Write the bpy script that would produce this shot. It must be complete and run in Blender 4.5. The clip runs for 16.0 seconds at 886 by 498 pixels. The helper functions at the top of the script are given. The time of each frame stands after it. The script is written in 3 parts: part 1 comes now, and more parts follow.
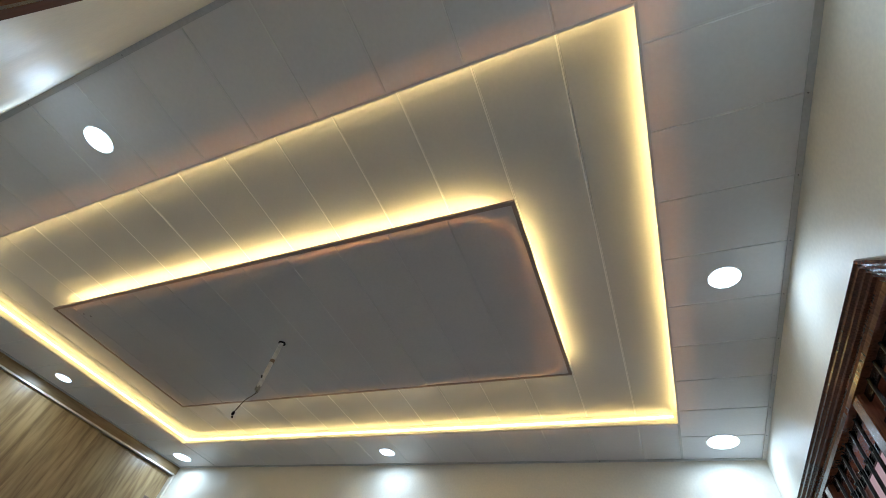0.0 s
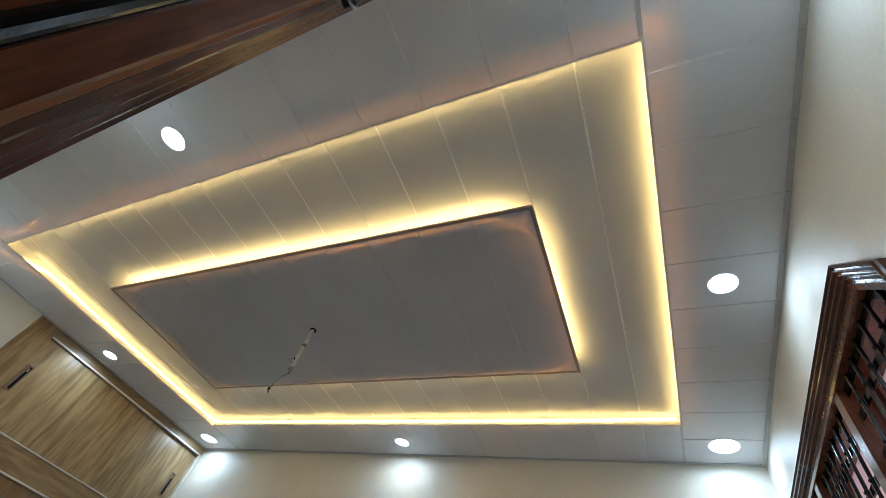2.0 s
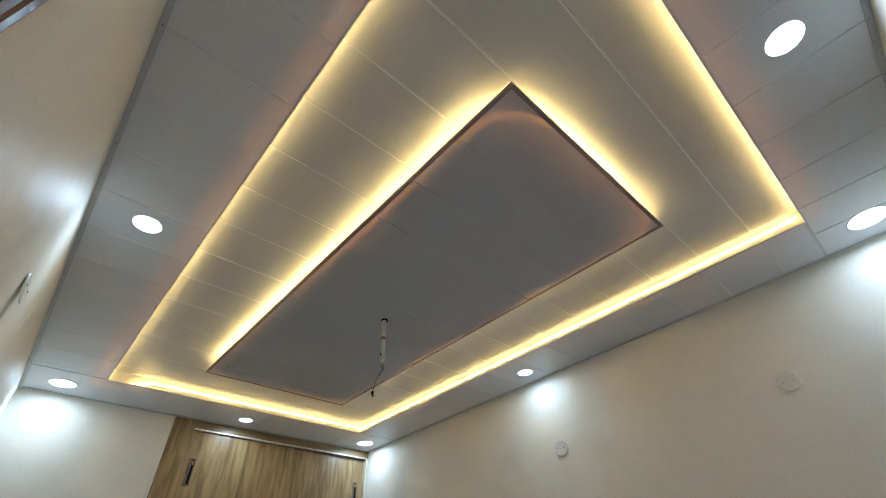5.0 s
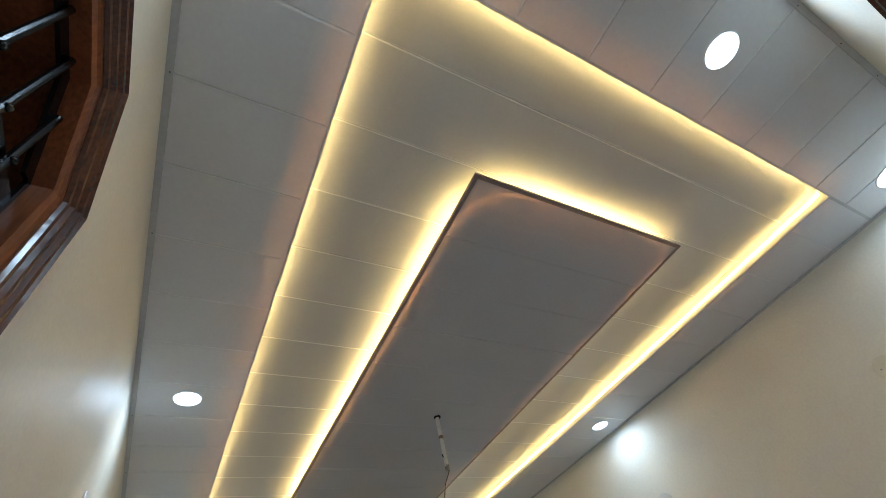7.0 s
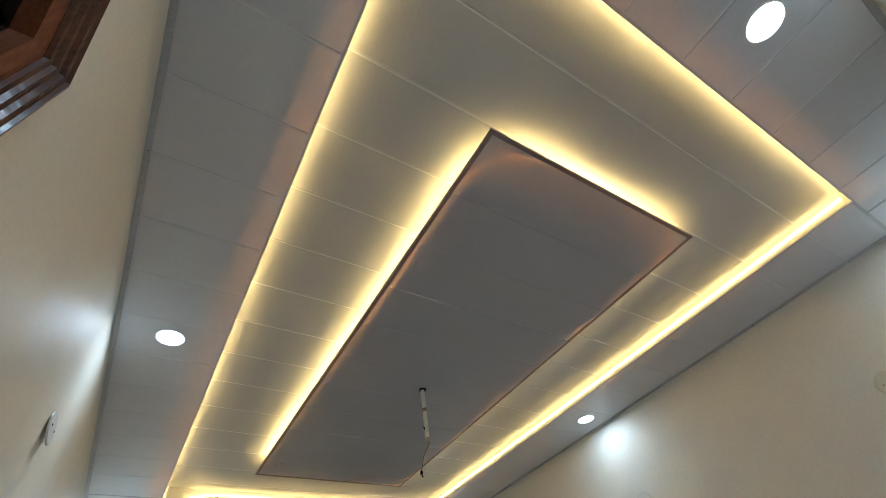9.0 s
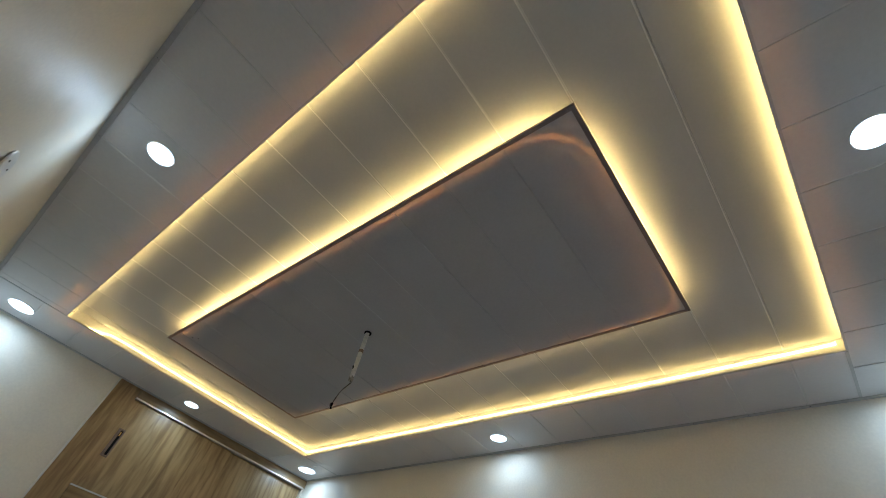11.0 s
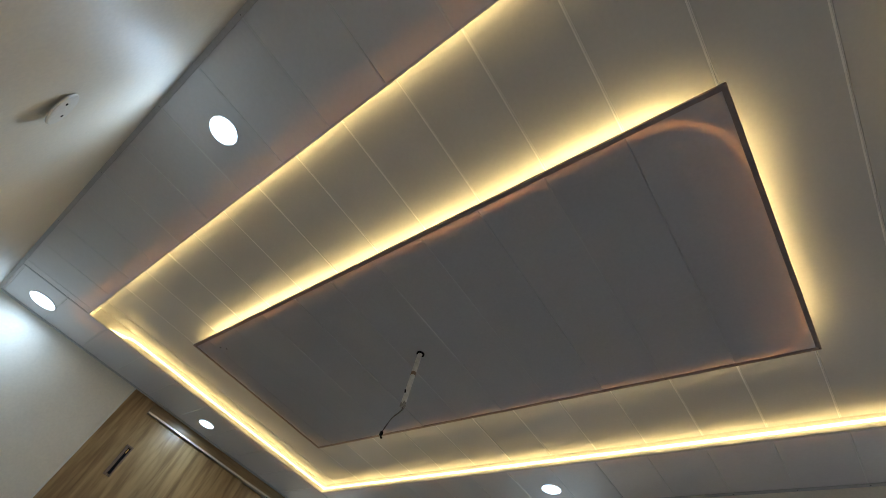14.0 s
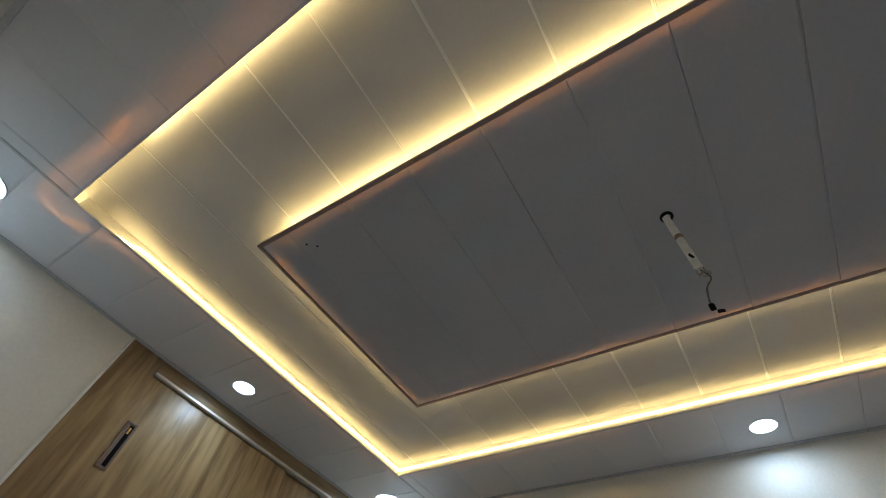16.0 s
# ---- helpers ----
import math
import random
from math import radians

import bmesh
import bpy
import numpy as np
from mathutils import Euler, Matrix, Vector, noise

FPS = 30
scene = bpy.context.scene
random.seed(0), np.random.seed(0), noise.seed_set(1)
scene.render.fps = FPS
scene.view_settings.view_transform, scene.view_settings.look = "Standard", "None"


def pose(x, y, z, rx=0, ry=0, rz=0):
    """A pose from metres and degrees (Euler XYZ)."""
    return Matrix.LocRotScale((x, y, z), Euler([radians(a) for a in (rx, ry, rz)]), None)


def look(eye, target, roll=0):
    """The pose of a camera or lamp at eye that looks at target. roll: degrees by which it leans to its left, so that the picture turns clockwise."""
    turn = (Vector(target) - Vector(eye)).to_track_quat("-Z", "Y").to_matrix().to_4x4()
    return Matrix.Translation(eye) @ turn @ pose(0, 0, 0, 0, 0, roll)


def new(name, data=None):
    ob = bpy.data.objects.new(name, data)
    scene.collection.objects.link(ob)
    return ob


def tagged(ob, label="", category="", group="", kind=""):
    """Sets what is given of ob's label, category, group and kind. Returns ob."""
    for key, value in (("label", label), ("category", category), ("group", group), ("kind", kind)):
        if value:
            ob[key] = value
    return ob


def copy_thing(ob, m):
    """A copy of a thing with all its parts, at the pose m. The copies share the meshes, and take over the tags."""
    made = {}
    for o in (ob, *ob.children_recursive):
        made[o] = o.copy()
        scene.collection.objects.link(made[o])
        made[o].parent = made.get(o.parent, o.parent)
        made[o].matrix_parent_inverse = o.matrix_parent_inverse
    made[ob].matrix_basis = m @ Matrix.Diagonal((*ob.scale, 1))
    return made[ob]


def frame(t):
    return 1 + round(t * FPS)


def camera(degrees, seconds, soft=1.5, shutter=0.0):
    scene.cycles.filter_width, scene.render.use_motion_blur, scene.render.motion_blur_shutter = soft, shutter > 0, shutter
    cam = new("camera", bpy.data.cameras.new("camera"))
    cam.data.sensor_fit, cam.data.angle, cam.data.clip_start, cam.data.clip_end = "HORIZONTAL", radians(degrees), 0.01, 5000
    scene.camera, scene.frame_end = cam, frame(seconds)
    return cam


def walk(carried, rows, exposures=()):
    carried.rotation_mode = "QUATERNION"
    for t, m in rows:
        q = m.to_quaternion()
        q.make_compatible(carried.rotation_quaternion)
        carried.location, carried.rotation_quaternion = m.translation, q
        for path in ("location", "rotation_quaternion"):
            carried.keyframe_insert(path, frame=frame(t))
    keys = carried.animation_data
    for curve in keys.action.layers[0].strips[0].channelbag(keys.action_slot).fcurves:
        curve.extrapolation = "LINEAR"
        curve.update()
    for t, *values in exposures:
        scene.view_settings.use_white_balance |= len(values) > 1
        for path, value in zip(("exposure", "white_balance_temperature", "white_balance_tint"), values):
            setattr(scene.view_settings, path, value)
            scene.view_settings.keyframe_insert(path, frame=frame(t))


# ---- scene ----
cam = camera(92.4, 16.0, soft=0.85)
PATH = [
    (0, (0.101, 0.109, 1.523), (-0.594, 1.223, 3.031), 13.6),
    (0.5, (0.068, 0.084, 1.457), (-0.626, 1.183, 2.977), 15.8),
    (1, (0.077, 0.057, 1.418), (-0.617, 1.114, 2.968), 16.2),
    (1.5, (0.116, 0.033, 1.378), (-0.593, 1.07, 2.935), 17.0),
    (2, (0.13, 0.04, 1.341), (-0.628, 1.086, 2.868), 19.2),
    (2.5, (0.135, 0.064, 1.312), (-0.656, 1.159, 2.787), 18.9),
    (3, (0.144, 0.096, 1.355), (-0.677, 1.219, 2.791), 19.0),
    (3.5, (0.158, 0.126, 1.42), (-0.686, 1.299, 2.803), 15.2),
    (4, (0.142, 0.156, 1.449), (-0.768, 1.356, 2.766), 6.9),
    (4.2, (0.133, 0.166, 1.467), (-0.809, 1.354, 2.771), 4.6),
    (6.3, (0.285, 0.307, 1.555), (-0.929, 1.201, 2.869), -13.3),
    (6.5, (0.296, 0.306, 1.569), (-0.872, 1.18, 2.937), -14.1),
    (7, (0.327, 0.273, 1.603), (-0.697, 1.111, 3.103), -17.2),
    (7.5, (0.36, 0.265, 1.613), (-0.539, 1.067, 3.21), -19.8),
    (8, (0.364, 0.268, 1.612), (-0.473, 1.049, 3.252), -20.8),
    (8.5, (0.305, 0.286, 1.6), (-0.613, 1.08, 3.189), -17.1),
    (9, (0.209, 0.324, 1.568), (-0.84, 1.165, 3.049), -10.6),
    (9.2, (0.181, 0.346, 1.553), (-0.909, 1.212, 2.989), -8.2),
    (11.3, (0.011, 0.373, 1.49), (-0.974, 1.248, 2.995), 18.3),
    (11.5, (0.005, 0.36, 1.498), (-0.967, 1.208, 3.026), 20.9),
    (12, (-0.014, 0.334, 1.496), (-0.951, 1.096, 3.091), 25.1),
    (12.5, (-0.006, 0.325, 1.501), (-0.952, 1.063, 3.102), 25.5),
    (13, (0.024, 0.351, 1.505), (-0.944, 1.106, 3.084), 23.1),
    (13.5, (-0.029, 0.364, 1.533), (-1.006, 1.12, 3.106), 21.0),
    (14, (-0.338, 0.396, 1.537), (-1.324, 1.146, 3.107), 21.5),
    (14.5, (-0.687, 0.454, 1.582), (-1.658, 1.21, 3.158), 20.3),
    (15, (-1.074, 0.511, 1.614), (-1.97, 1.296, 3.221), 17.3),
    (15.5, (-1.397, 0.501, 1.634), (-2.205, 1.352, 3.254), 15.0),
    (16, (-1.682, 0.567, 1.608), (-2.431, 1.465, 3.231), 9.9),
]
EXPOSURES = [(0, 0.0, 6500, 10), (1.5, 0.0, 6500, 10), (2.5, 0.08, 6500, 10), (4.2, 0.06, 6500, 10), (7, 0.12, 6480, 10), (8.7, 0.15, 6500, 10), (9.2, -0.18, 6500, 10),
             (11.5, -0.40, 6450, 10), (13, -0.42, 6430, 11), (16, -0.43, 6330, 13)]
walk(cam, [(t, look(eye, target, roll)) for t, eye, target, roll in PATH], EXPOSURES)

# ---- world: dull daylight outside the frosted panes ----
world = bpy.data.worlds.new("world")
scene.world = world
world.use_nodes = True
world.node_tree.nodes["Background"].inputs[0].default_value = (0.78, 0.70, 0.74, 1)
world.node_tree.nodes["Background"].inputs[1].default_value = 2.0

LAMP_POWER, STRIP_POWER = 1.7, 8.3

# ---- plan, in metres ----
XL, XR, YN, YF = -3.65, 0.668, 0.022, 2.765      # wall faces
H, ZR, ZI = 2.75, 2.835, 2.77                     # border, recess, hanging panel
RX0, RX1, RY0, RY1 = -3.224, 0.28, 0.412, 2.373  # edge of the recess, its near side a little askew
ASKEW = 0.022
IX0, IX1, IY0, IY1 = -2.80, -0.151, 0.89, 1.92   # hanging panel
PANEL, PHASE_X = 0.25, 0.0915


def near_edge(x):
    return RY0 + ASKEW * (RX1 - x) / (RX1 - RX0)



# ---- materials ----
def material(name, colour, rough=0.5, metal=0.0, vary=0.08, scale=(6, 6, 6), fine=(90, 90, 90), bump=0.05, bump_scale=40.0,
             dark=None, coat=0.0, wave_bump=0.0, specular=0.5, warp=0.0, ramp_at=(0.34, 0.64)):
    m = bpy.data.materials.new(name)
    m.use_nodes = True
    n, l = m.node_tree.nodes, m.node_tree.links
    b = n["Principled BSDF"]
    b.inputs["Roughness"].default_value, b.inputs["Metallic"].default_value = rough, metal
    b.inputs["Coat Weight"].default_value = coat
    b.inputs["Coat Roughness"].default_value = 0.12
    b.inputs["Specular IOR Level"].default_value = specular
    tc = n.new("ShaderNodeTexCoord")

    def noise_at(sc, detail):
        mp = n.new("ShaderNodeMapping")
        mp.inputs["Scale"].default_value = sc
        t = n.new("ShaderNodeTexNoise")
        t.inputs["Scale"].default_value, t.inputs["Detail"].default_value, t.inputs["Distortion"].default_value = 1.0, detail, warp if detail == 4 else warp * 0.3
        l.new(tc.outputs["Object"], mp.inputs[0])
        l.new(mp.outputs[0], t.inputs["Vector"])
        return t.outputs["Fac"]

    big, small = noise_at(scale, 4), noise_at(fine, 3)
    add = n.new("ShaderNodeMath")
    add.operation = "MULTIPLY_ADD"
    add.inputs[1].default_value = 0.45
    l.new(small, add.inputs[0])
    half = n.new("ShaderNodeMath")
    half.operation = "MULTIPLY"
    half.inputs[1].default_value = 0.55
    l.new(big, half.inputs[0])
    l.new(half.outputs[0], add.inputs[2])
    ramp = n.new("ShaderNodeValToRGB")
    lo = dark or tuple(c * (1 - 2.5 * vary) for c in colour)
    hi = colour if dark else tuple(min(1, c * (1 + vary)) for c in colour)
    ramp.color_ramp.elements[0].position, ramp.color_ramp.elements[1].position = ramp_at
    ramp.color_ramp.elements[0].color, ramp.color_ramp.elements[1].color = (*lo, 1), (*hi, 1)
    l.new(add.outputs[0], ramp.inputs[0])
    l.new(ramp.outputs[0], b.inputs["Base Color"])
    rr = n.new("ShaderNodeMapRange")
    rr.inputs["To Min"].default_value, rr.inputs["To Max"].default_value = rough * 0.8, min(1, rough * 1.25)
    l.new(big, rr.inputs["Value"])
    l.new(rr.outputs[0], b.inputs["Roughness"])
    if bump:
        bp = n.new("ShaderNodeBump")
        bp.inputs["Strength"].default_value, bp.inputs["Distance"].default_value = bump, 0.004
        l.new(noise_at((bump_scale,) * 3, 3), bp.inputs["Height"])
        last = bp
        if wave_bump:
            bw = n.new("ShaderNodeBump")
            bw.inputs["Strength"].default_value, bw.inputs["Distance"].default_value = wave_bump, 0.02
            l.new(noise_at((5, 5, 5), 1), bw.inputs["Height"])
            l.new(bw.outputs[0], bp.inputs["Normal"])
        l.new(last.outputs[0], b.inputs["Normal"])
    return m


def translucent(m, colour, share):
    """Lets a share of the light through a thin sheet of the material m."""
    n, l = m.node_tree.nodes, m.node_tree.links
    t, mix = n.new("ShaderNodeBsdfTranslucent"), n.new("ShaderNodeMixShader")
    t.inputs["Color"].default_value = (*colour, 1)
    mix.inputs[0].default_value = share
    l.new(n["Principled BSDF"].outputs[0], mix.inputs[1])
    l.new(t.outputs[0], mix.inputs[2])
    l.new(mix.outputs[0], n["Material Output"].inputs["Surface"])
    return m


def glowing(name, colour, power):
    m = bpy.data.materials.new(name)
    m.use_nodes = True
    b = m.node_tree.nodes["Principled BSDF"]
    b.inputs["Base Color"].default_value = (0.8, 0.8, 0.8, 1)
    b.inputs["Emission Color"].default_value = (*colour, 1)
    b.inputs["Emission Strength"].default_value = power
    return m


PAINT = material("cream_satin_wall_paint", (0.86, 0.812, 0.712), 0.52, vary=0.03, scale=(2, 2, 2), bump=0.06, bump_scale=60, wave_bump=0.7, specular=0.35)
PVC = translucent(material("white_pvc_panel", (0.76, 0.77, 0.80), 0.32, vary=0.02, scale=(3, 3, 3), bump=0.06, bump_scale=120, wave_bump=0.08), (1.0, 0.52, 0.32), 0.055)
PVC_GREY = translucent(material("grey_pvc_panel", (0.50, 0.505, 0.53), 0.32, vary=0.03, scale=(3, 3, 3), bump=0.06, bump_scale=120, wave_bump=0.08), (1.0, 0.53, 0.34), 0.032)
# recess copy of the white PVC, its colour darkened to subdue the cove glow
PVC_TOP_DIM = material("white_pvc_recess_dimmed", (0.56, 0.565, 0.58), 0.36, vary=0.02, scale=(3, 3, 3), bump=0.08, bump_scale=140, wave_bump=0.08)
# lighter than the panels: the glint along their joints put into the colour
JOINT_GLINT = material("white_pvc_joint_glint", (0.84, 0.84, 0.84), 0.3, vary=0.02)
JOINT_GLINT_GREY = material("grey_pvc_joint_glint", (0.57, 0.565, 0.58), 0.3, vary=0.02)
TRIM_ISLAND = translucent(material("brown_grey_pvc_trim", (0.28, 0.23, 0.215), 0.35, vary=0.05), (1.0, 0.42, 0.2), 0.03)
TRIM_LIGHT = translucent(material("light_grey_pvc_trim", (0.66, 0.66, 0.67), 0.33, vary=0.04), (1.0, 0.52, 0.32), 0.03)
TRIM = material("grey_pvc_trim", (0.56, 0.56, 0.57), 0.35, vary=0.05)
GYPSUM = material("white_gypsum_board", (0.78, 0.77, 0.74), 0.8, vary=0.04)
VARNISH = material("red_brown_varnished_teak", (0.28, 0.092, 0.038), 0.3, dark=(0.11, 0.032, 0.013), scale=(9, 9, 3), fine=(160, 160, 14), bump=0.25, bump_scale=45, coat=0.06, specular=0.22)
VARNISH_DARK = material("dark_brown_varnished_moulding", (0.15, 0.052, 0.027), 0.2, dark=(0.045, 0.016, 0.010), scale=(9, 9, 3), fine=(160, 160, 14), bump=0.25, bump_scale=45, coat=0.18, specular=0.4)
VARNISH_MID = material("brown_varnished_teak", (0.20, 0.075, 0.036), 0.22, dark=(0.08, 0.026, 0.012), scale=(9, 9, 3), fine=(160, 160, 14), bump=0.2, bump_scale=45, coat=0.35)
VARNISH_FLAT = material("brown_varnished_shutter", (0.27, 0.125, 0.068), 0.35, dark=(0.13, 0.055, 0.03), scale=(14, 14, 2), fine=(200, 200, 10), coat=0.3)
IRON = material("black_painted_iron", (0.005, 0.0048, 0.005), 0.22, vary=0.2, bump=0.08, bump_scale=90, specular=0.4)
FROSTED = translucent(material("mauve_frosted_glass", (0.5, 0.44, 0.45), 0.35, vary=0.06), (0.85, 0.75, 0.78), 0.6)
OAK = material("light_oak_laminate", (0.45, 0.31, 0.15), 0.33, dark=(0.22, 0.135, 0.058), scale=(11, 11, 1.5), fine=(34, 34, 4.5), bump=0.03, bump_scale=60, warp=1.6, ramp_at=(0.37, 0.62))
OAK_FLAT = material("light_oak_laminate_flat_grain", (0.40, 0.275, 0.135), 0.35, dark=(0.21, 0.13, 0.055), scale=(11, 1.5, 11), fine=(34, 4.5, 34), bump=0.03, bump_scale=60, warp=1.6, ramp_at=(0.37, 0.62))
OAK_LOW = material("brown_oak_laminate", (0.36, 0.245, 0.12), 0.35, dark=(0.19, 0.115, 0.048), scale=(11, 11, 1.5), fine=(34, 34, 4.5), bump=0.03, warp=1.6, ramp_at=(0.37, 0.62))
CARCASS = material("white_laminate_board", (0.7, 0.68, 0.62), 0.5, vary=0.03)
ALU = material("brushed_aluminium", (0.80, 0.75, 0.66), 0.38, metal=0.35, vary=0.05, fine=(20, 20, 300))
BRONZE = material("brown_grey_metal_handle", (0.24, 0.17, 0.13), 0.4, metal=0.4, vary=0.12)
BRASS = material("worn_brass", (0.75, 0.45, 0.14), 0.35, metal=0.9, vary=0.1)
BLACK = material("black_plastic", (0.012, 0.011, 0.011), 0.9, vary=0.2, specular=0.1)
WHITE_PIPE = material("white_enamelled_pipe", (0.80, 0.78, 0.74), 0.4, vary=0.08, scale=(30, 30, 30))
RUST = material("brown_tape", (0.32, 0.22, 0.15), 0.6, vary=0.15)
STEEL = material("dull_steel", (0.45, 0.42, 0.38), 0.4, metal=0.8, vary=0.2)
WIRE = material("grey_wire", (0.14, 0.11, 0.09), 0.5)
PLATE = material("white_plastic_plate", (0.82, 0.80, 0.75), 0.4, vary=0.04)
PLATE_PAINTED = material("cream_painted_plate", (0.79, 0.74, 0.62), 0.4, vary=0.04)
TILE = material("beige_floor_tile", (0.82, 0.81, 0.80), 0.3, vary=0.04, scale=(3, 3, 3))
COOL = (0.56, 0.775, 1.0)
DIFFUSER = glowing("cool_white_diffuser", COOL, 6.0)
STRIP_GLOW = glowing("warm_white_strip", (1.0, 0.71, 0.262), STRIP_POWER * 3.0)
STRIP_FAR = glowing("warm_white_strip_far", (1.0, 0.71, 0.262), STRIP_POWER * 1.45)
STRIP_FAR_BACK = glowing("warm_white_strip_far_back", (1.0, 0.71, 0.262), STRIP_POWER * 1.0)
STRIP_SIDE = glowing("warm_white_strip_sleeve", (1.0, 0.78, 0.38), STRIP_POWER * 0.5)
STRIP_SOFT = glowing("warm_white_strip_island", (1.0, 0.71, 0.262), STRIP_POWER * 5.0)
STRIP_DIM = glowing("warm_white_strip_back", (1.0, 0.71, 0.262), STRIP_POWER * 1.2)
STRIP_LOOSE = glowing("warm_white_strip_loose_sleeve", (1.0, 0.71, 0.262), STRIP_POWER * 1.5)
STRIP_UNDER = glowing("warm_white_strip_underside", (1.0, 0.71, 0.262), STRIP_POWER * 1.5)


# ---- helpers ----
def box(bm, x0, y0, z0, x1, y1, z1, bevel=0.0):
    r = bmesh.ops.create_cube(bm, size=1.0)
    bmesh.ops.scale(bm, vec=(x1 - x0, y1 - y0, z1 - z0), verts=r["verts"])
    bmesh.ops.translate(bm, vec=((x0 + x1) / 2, (y0 + y1) / 2, (z0 + z1) / 2), verts=r["verts"])
    if bevel:
        edges = {e for v in r["verts"] for e in v.link_edges}
        bmesh.ops.bevel(bm, geom=list(edges), offset=bevel, segments=2, affect="EDGES", profile=0.6)
    return bm


def boxed(*a, bevel=0.0):
    return box(bmesh.new(), *a, bevel=bevel)


def rod(bm, a, b, r, seg=12, r2=None):
    a, b = Vector(a), Vector(b)
    m = Matrix.Translation((a + b) / 2) @ (b - a).to_track_quat("Z", "Y").to_matrix().to_4x4()
    bmesh.ops.create_cone(bm, cap_ends=True, segments=seg, radius1=r, radius2=r if r2 is None else r2, depth=(b - a).length, matrix=m)
    return bm


def prism(bm, pts, place, w0, w1):
    """A polygon of (u, v), carried by place(u, v, w) and drawn out from w0 to w1."""
    lo, hi = ([bm.verts.new(place(u, v, w)) for u, v in pts] for w in (w0, w1))
    k = len(pts)
    bm.faces.new(lo[::-1]), bm.faces.new(hi)
    for i in range(k):
        bm.faces.new((lo[i], lo[(i + 1) % k], hi[(i + 1) % k], hi[i]))
    bmesh.ops.recalc_face_normals(bm, faces=bm.faces[:])
    return bm


def lathe(bm, profile, m, seg=32):
    """A profile of (radius, height) turned round m's z."""
    rings = []
    for r, h in profile:
        rings.append([bm.verts.new(m @ Vector((r * math.cos(a), r * math.sin(a), h))) for a in (2 * math.pi * i / seg for i in range(seg))])
    for p, q in zip(rings, rings[1:]):
        for i in range(seg):
            bm.faces.new((p[i], p[(i + 1) % seg], q[(i + 1) % seg], q[i]))
    return rings


def tube(bm, pts, r, seg=8, steps=6):
    """A round wire through the points, smoothed."""
    ps = [Vector(p) for p in pts]
    out = []
    for i in range(len(ps) - 1):
        p0, p1, p2, p3 = ps[max(i - 1, 0)], ps[i], ps[i + 1], ps[min(i + 2, len(ps) - 1)]
        for s in range(steps):
            t = s / steps
            out.append(0.5 * (2 * p1 + (p2 - p0) * t + (2 * p0 - 5 * p1 + 4 * p2 - p3) * t * t + (3 * p1 - p0 - 3 * p2 + p3) * t ** 3))
    out.append(ps[-1])
    rings = []
    for i, p in enumerate(out):
        d = (out[min(i + 1, len(out) - 1)] - out[max(i - 1, 0)]).normalized()
        q = d.to_track_quat("Z", "Y")
        rings.append([bm.verts.new(p + q @ Vector((r * math.cos(a), r * math.sin(a), 0))) for a in (2 * math.pi * k / seg for k in range(seg))])
    for a, b in zip(rings, rings[1:]):
        for k in range(seg):
            bm.faces.new((a[k], a[(k + 1) % seg], b[(k + 1) % seg], b[k]))
    bm.faces.new(rings[0][::-1]), bm.faces.new(rings[-1])
    return bm


def ribbon(pts, height, steps=6, width=0.010, tilt=0.0):
    """A flat band through the points, its face upwards, or tilted to its left; the faces above are the first group made."""
    ps = [Vector(p) for p in pts]
    out = []
    for i in range(len(ps) - 1):
        p0, p1, p2, p3 = ps[max(i - 1, 0)], ps[i], ps[i + 1], ps[min(i + 2, len(ps) - 1)]
        for s in range(steps):
            t = s / steps
            out.append(0.5 * (2 * p1 + (p2 - p0) * t + (2 * p0 - 5 * p1 + 4 * p2 - p3) * t * t + (3 * p1 - p0 - 3 * p2 + p3) * t ** 3))
    out.append(ps[-1])
    top, side, under, rows = bmesh.new(), bmesh.new(), bmesh.new(), []
    for i, p in enumerate(out):
        d = out[min(i + 1, len(out) - 1)] - out[max(i - 1, 0)]
        n = Vector((-d.y, d.x, 0)).normalized() * width / 2
        up = Vector((0, 0, height))
        lean = Vector((0, 0, tilt))
        rows.append((p - n + lean, p + n - lean, p + n - lean + up, p - n + lean + up))
    for a, b in zip(rows, rows[1:]):
        top.faces.new([top.verts.new(v + Vector((0, 0, 0.0002))) for v in (a[3], b[3], b[2], a[2])])
        under.faces.new([under.verts.new(v - Vector((0, 0, 0.0002))) for v in (a[0], a[1], b[1], b[0])])
        for k in range(4):
            side.faces.new([side.verts.new(v) for v in (a[k], a[(k + 1) % 4], b[(k + 1) % 4], b[k])])
    bmesh.ops.recalc_face_normals(side, faces=side.faces[:])
    for f in top.faces:
        if f.normal.z < 0:
            f.normal_flip()
    return top, side, under


def mesh_of(name, bm, mat, smooth=False):
    me = bpy.data.meshes.new(name)
    bm.to_mesh(me)
    bm.free()
    me.materials.append(mat)
    if smooth:
        me.polygons.foreach_set("use_smooth", [True] * len(me.polygons))
        me.set_sharp_from_angle(angle=radians(35))
    return me


def base_of(ob):
    v = Vector(ob.location)
    while ob.parent:
        ob = ob.parent
        v += ob.location
    return v


def part(name, bm, mat, parent, label="", smooth=False):
    """Links a bmesh, given in the world's metres, as one mesh under a thing or a part."""
    bmesh.ops.translate(bm, vec=-base_of(parent), verts=bm.verts[:])
    ob = new(name, mesh_of(name, bm, mat, smooth))
    ob.parent = parent
    return tagged(ob, label)


def thing(name, at, label, category, group="", kind=""):
    ob = new(name)
    ob.location, ob.empty_display_size = at, 0.1
    return tagged(ob, label, category, group, kind)


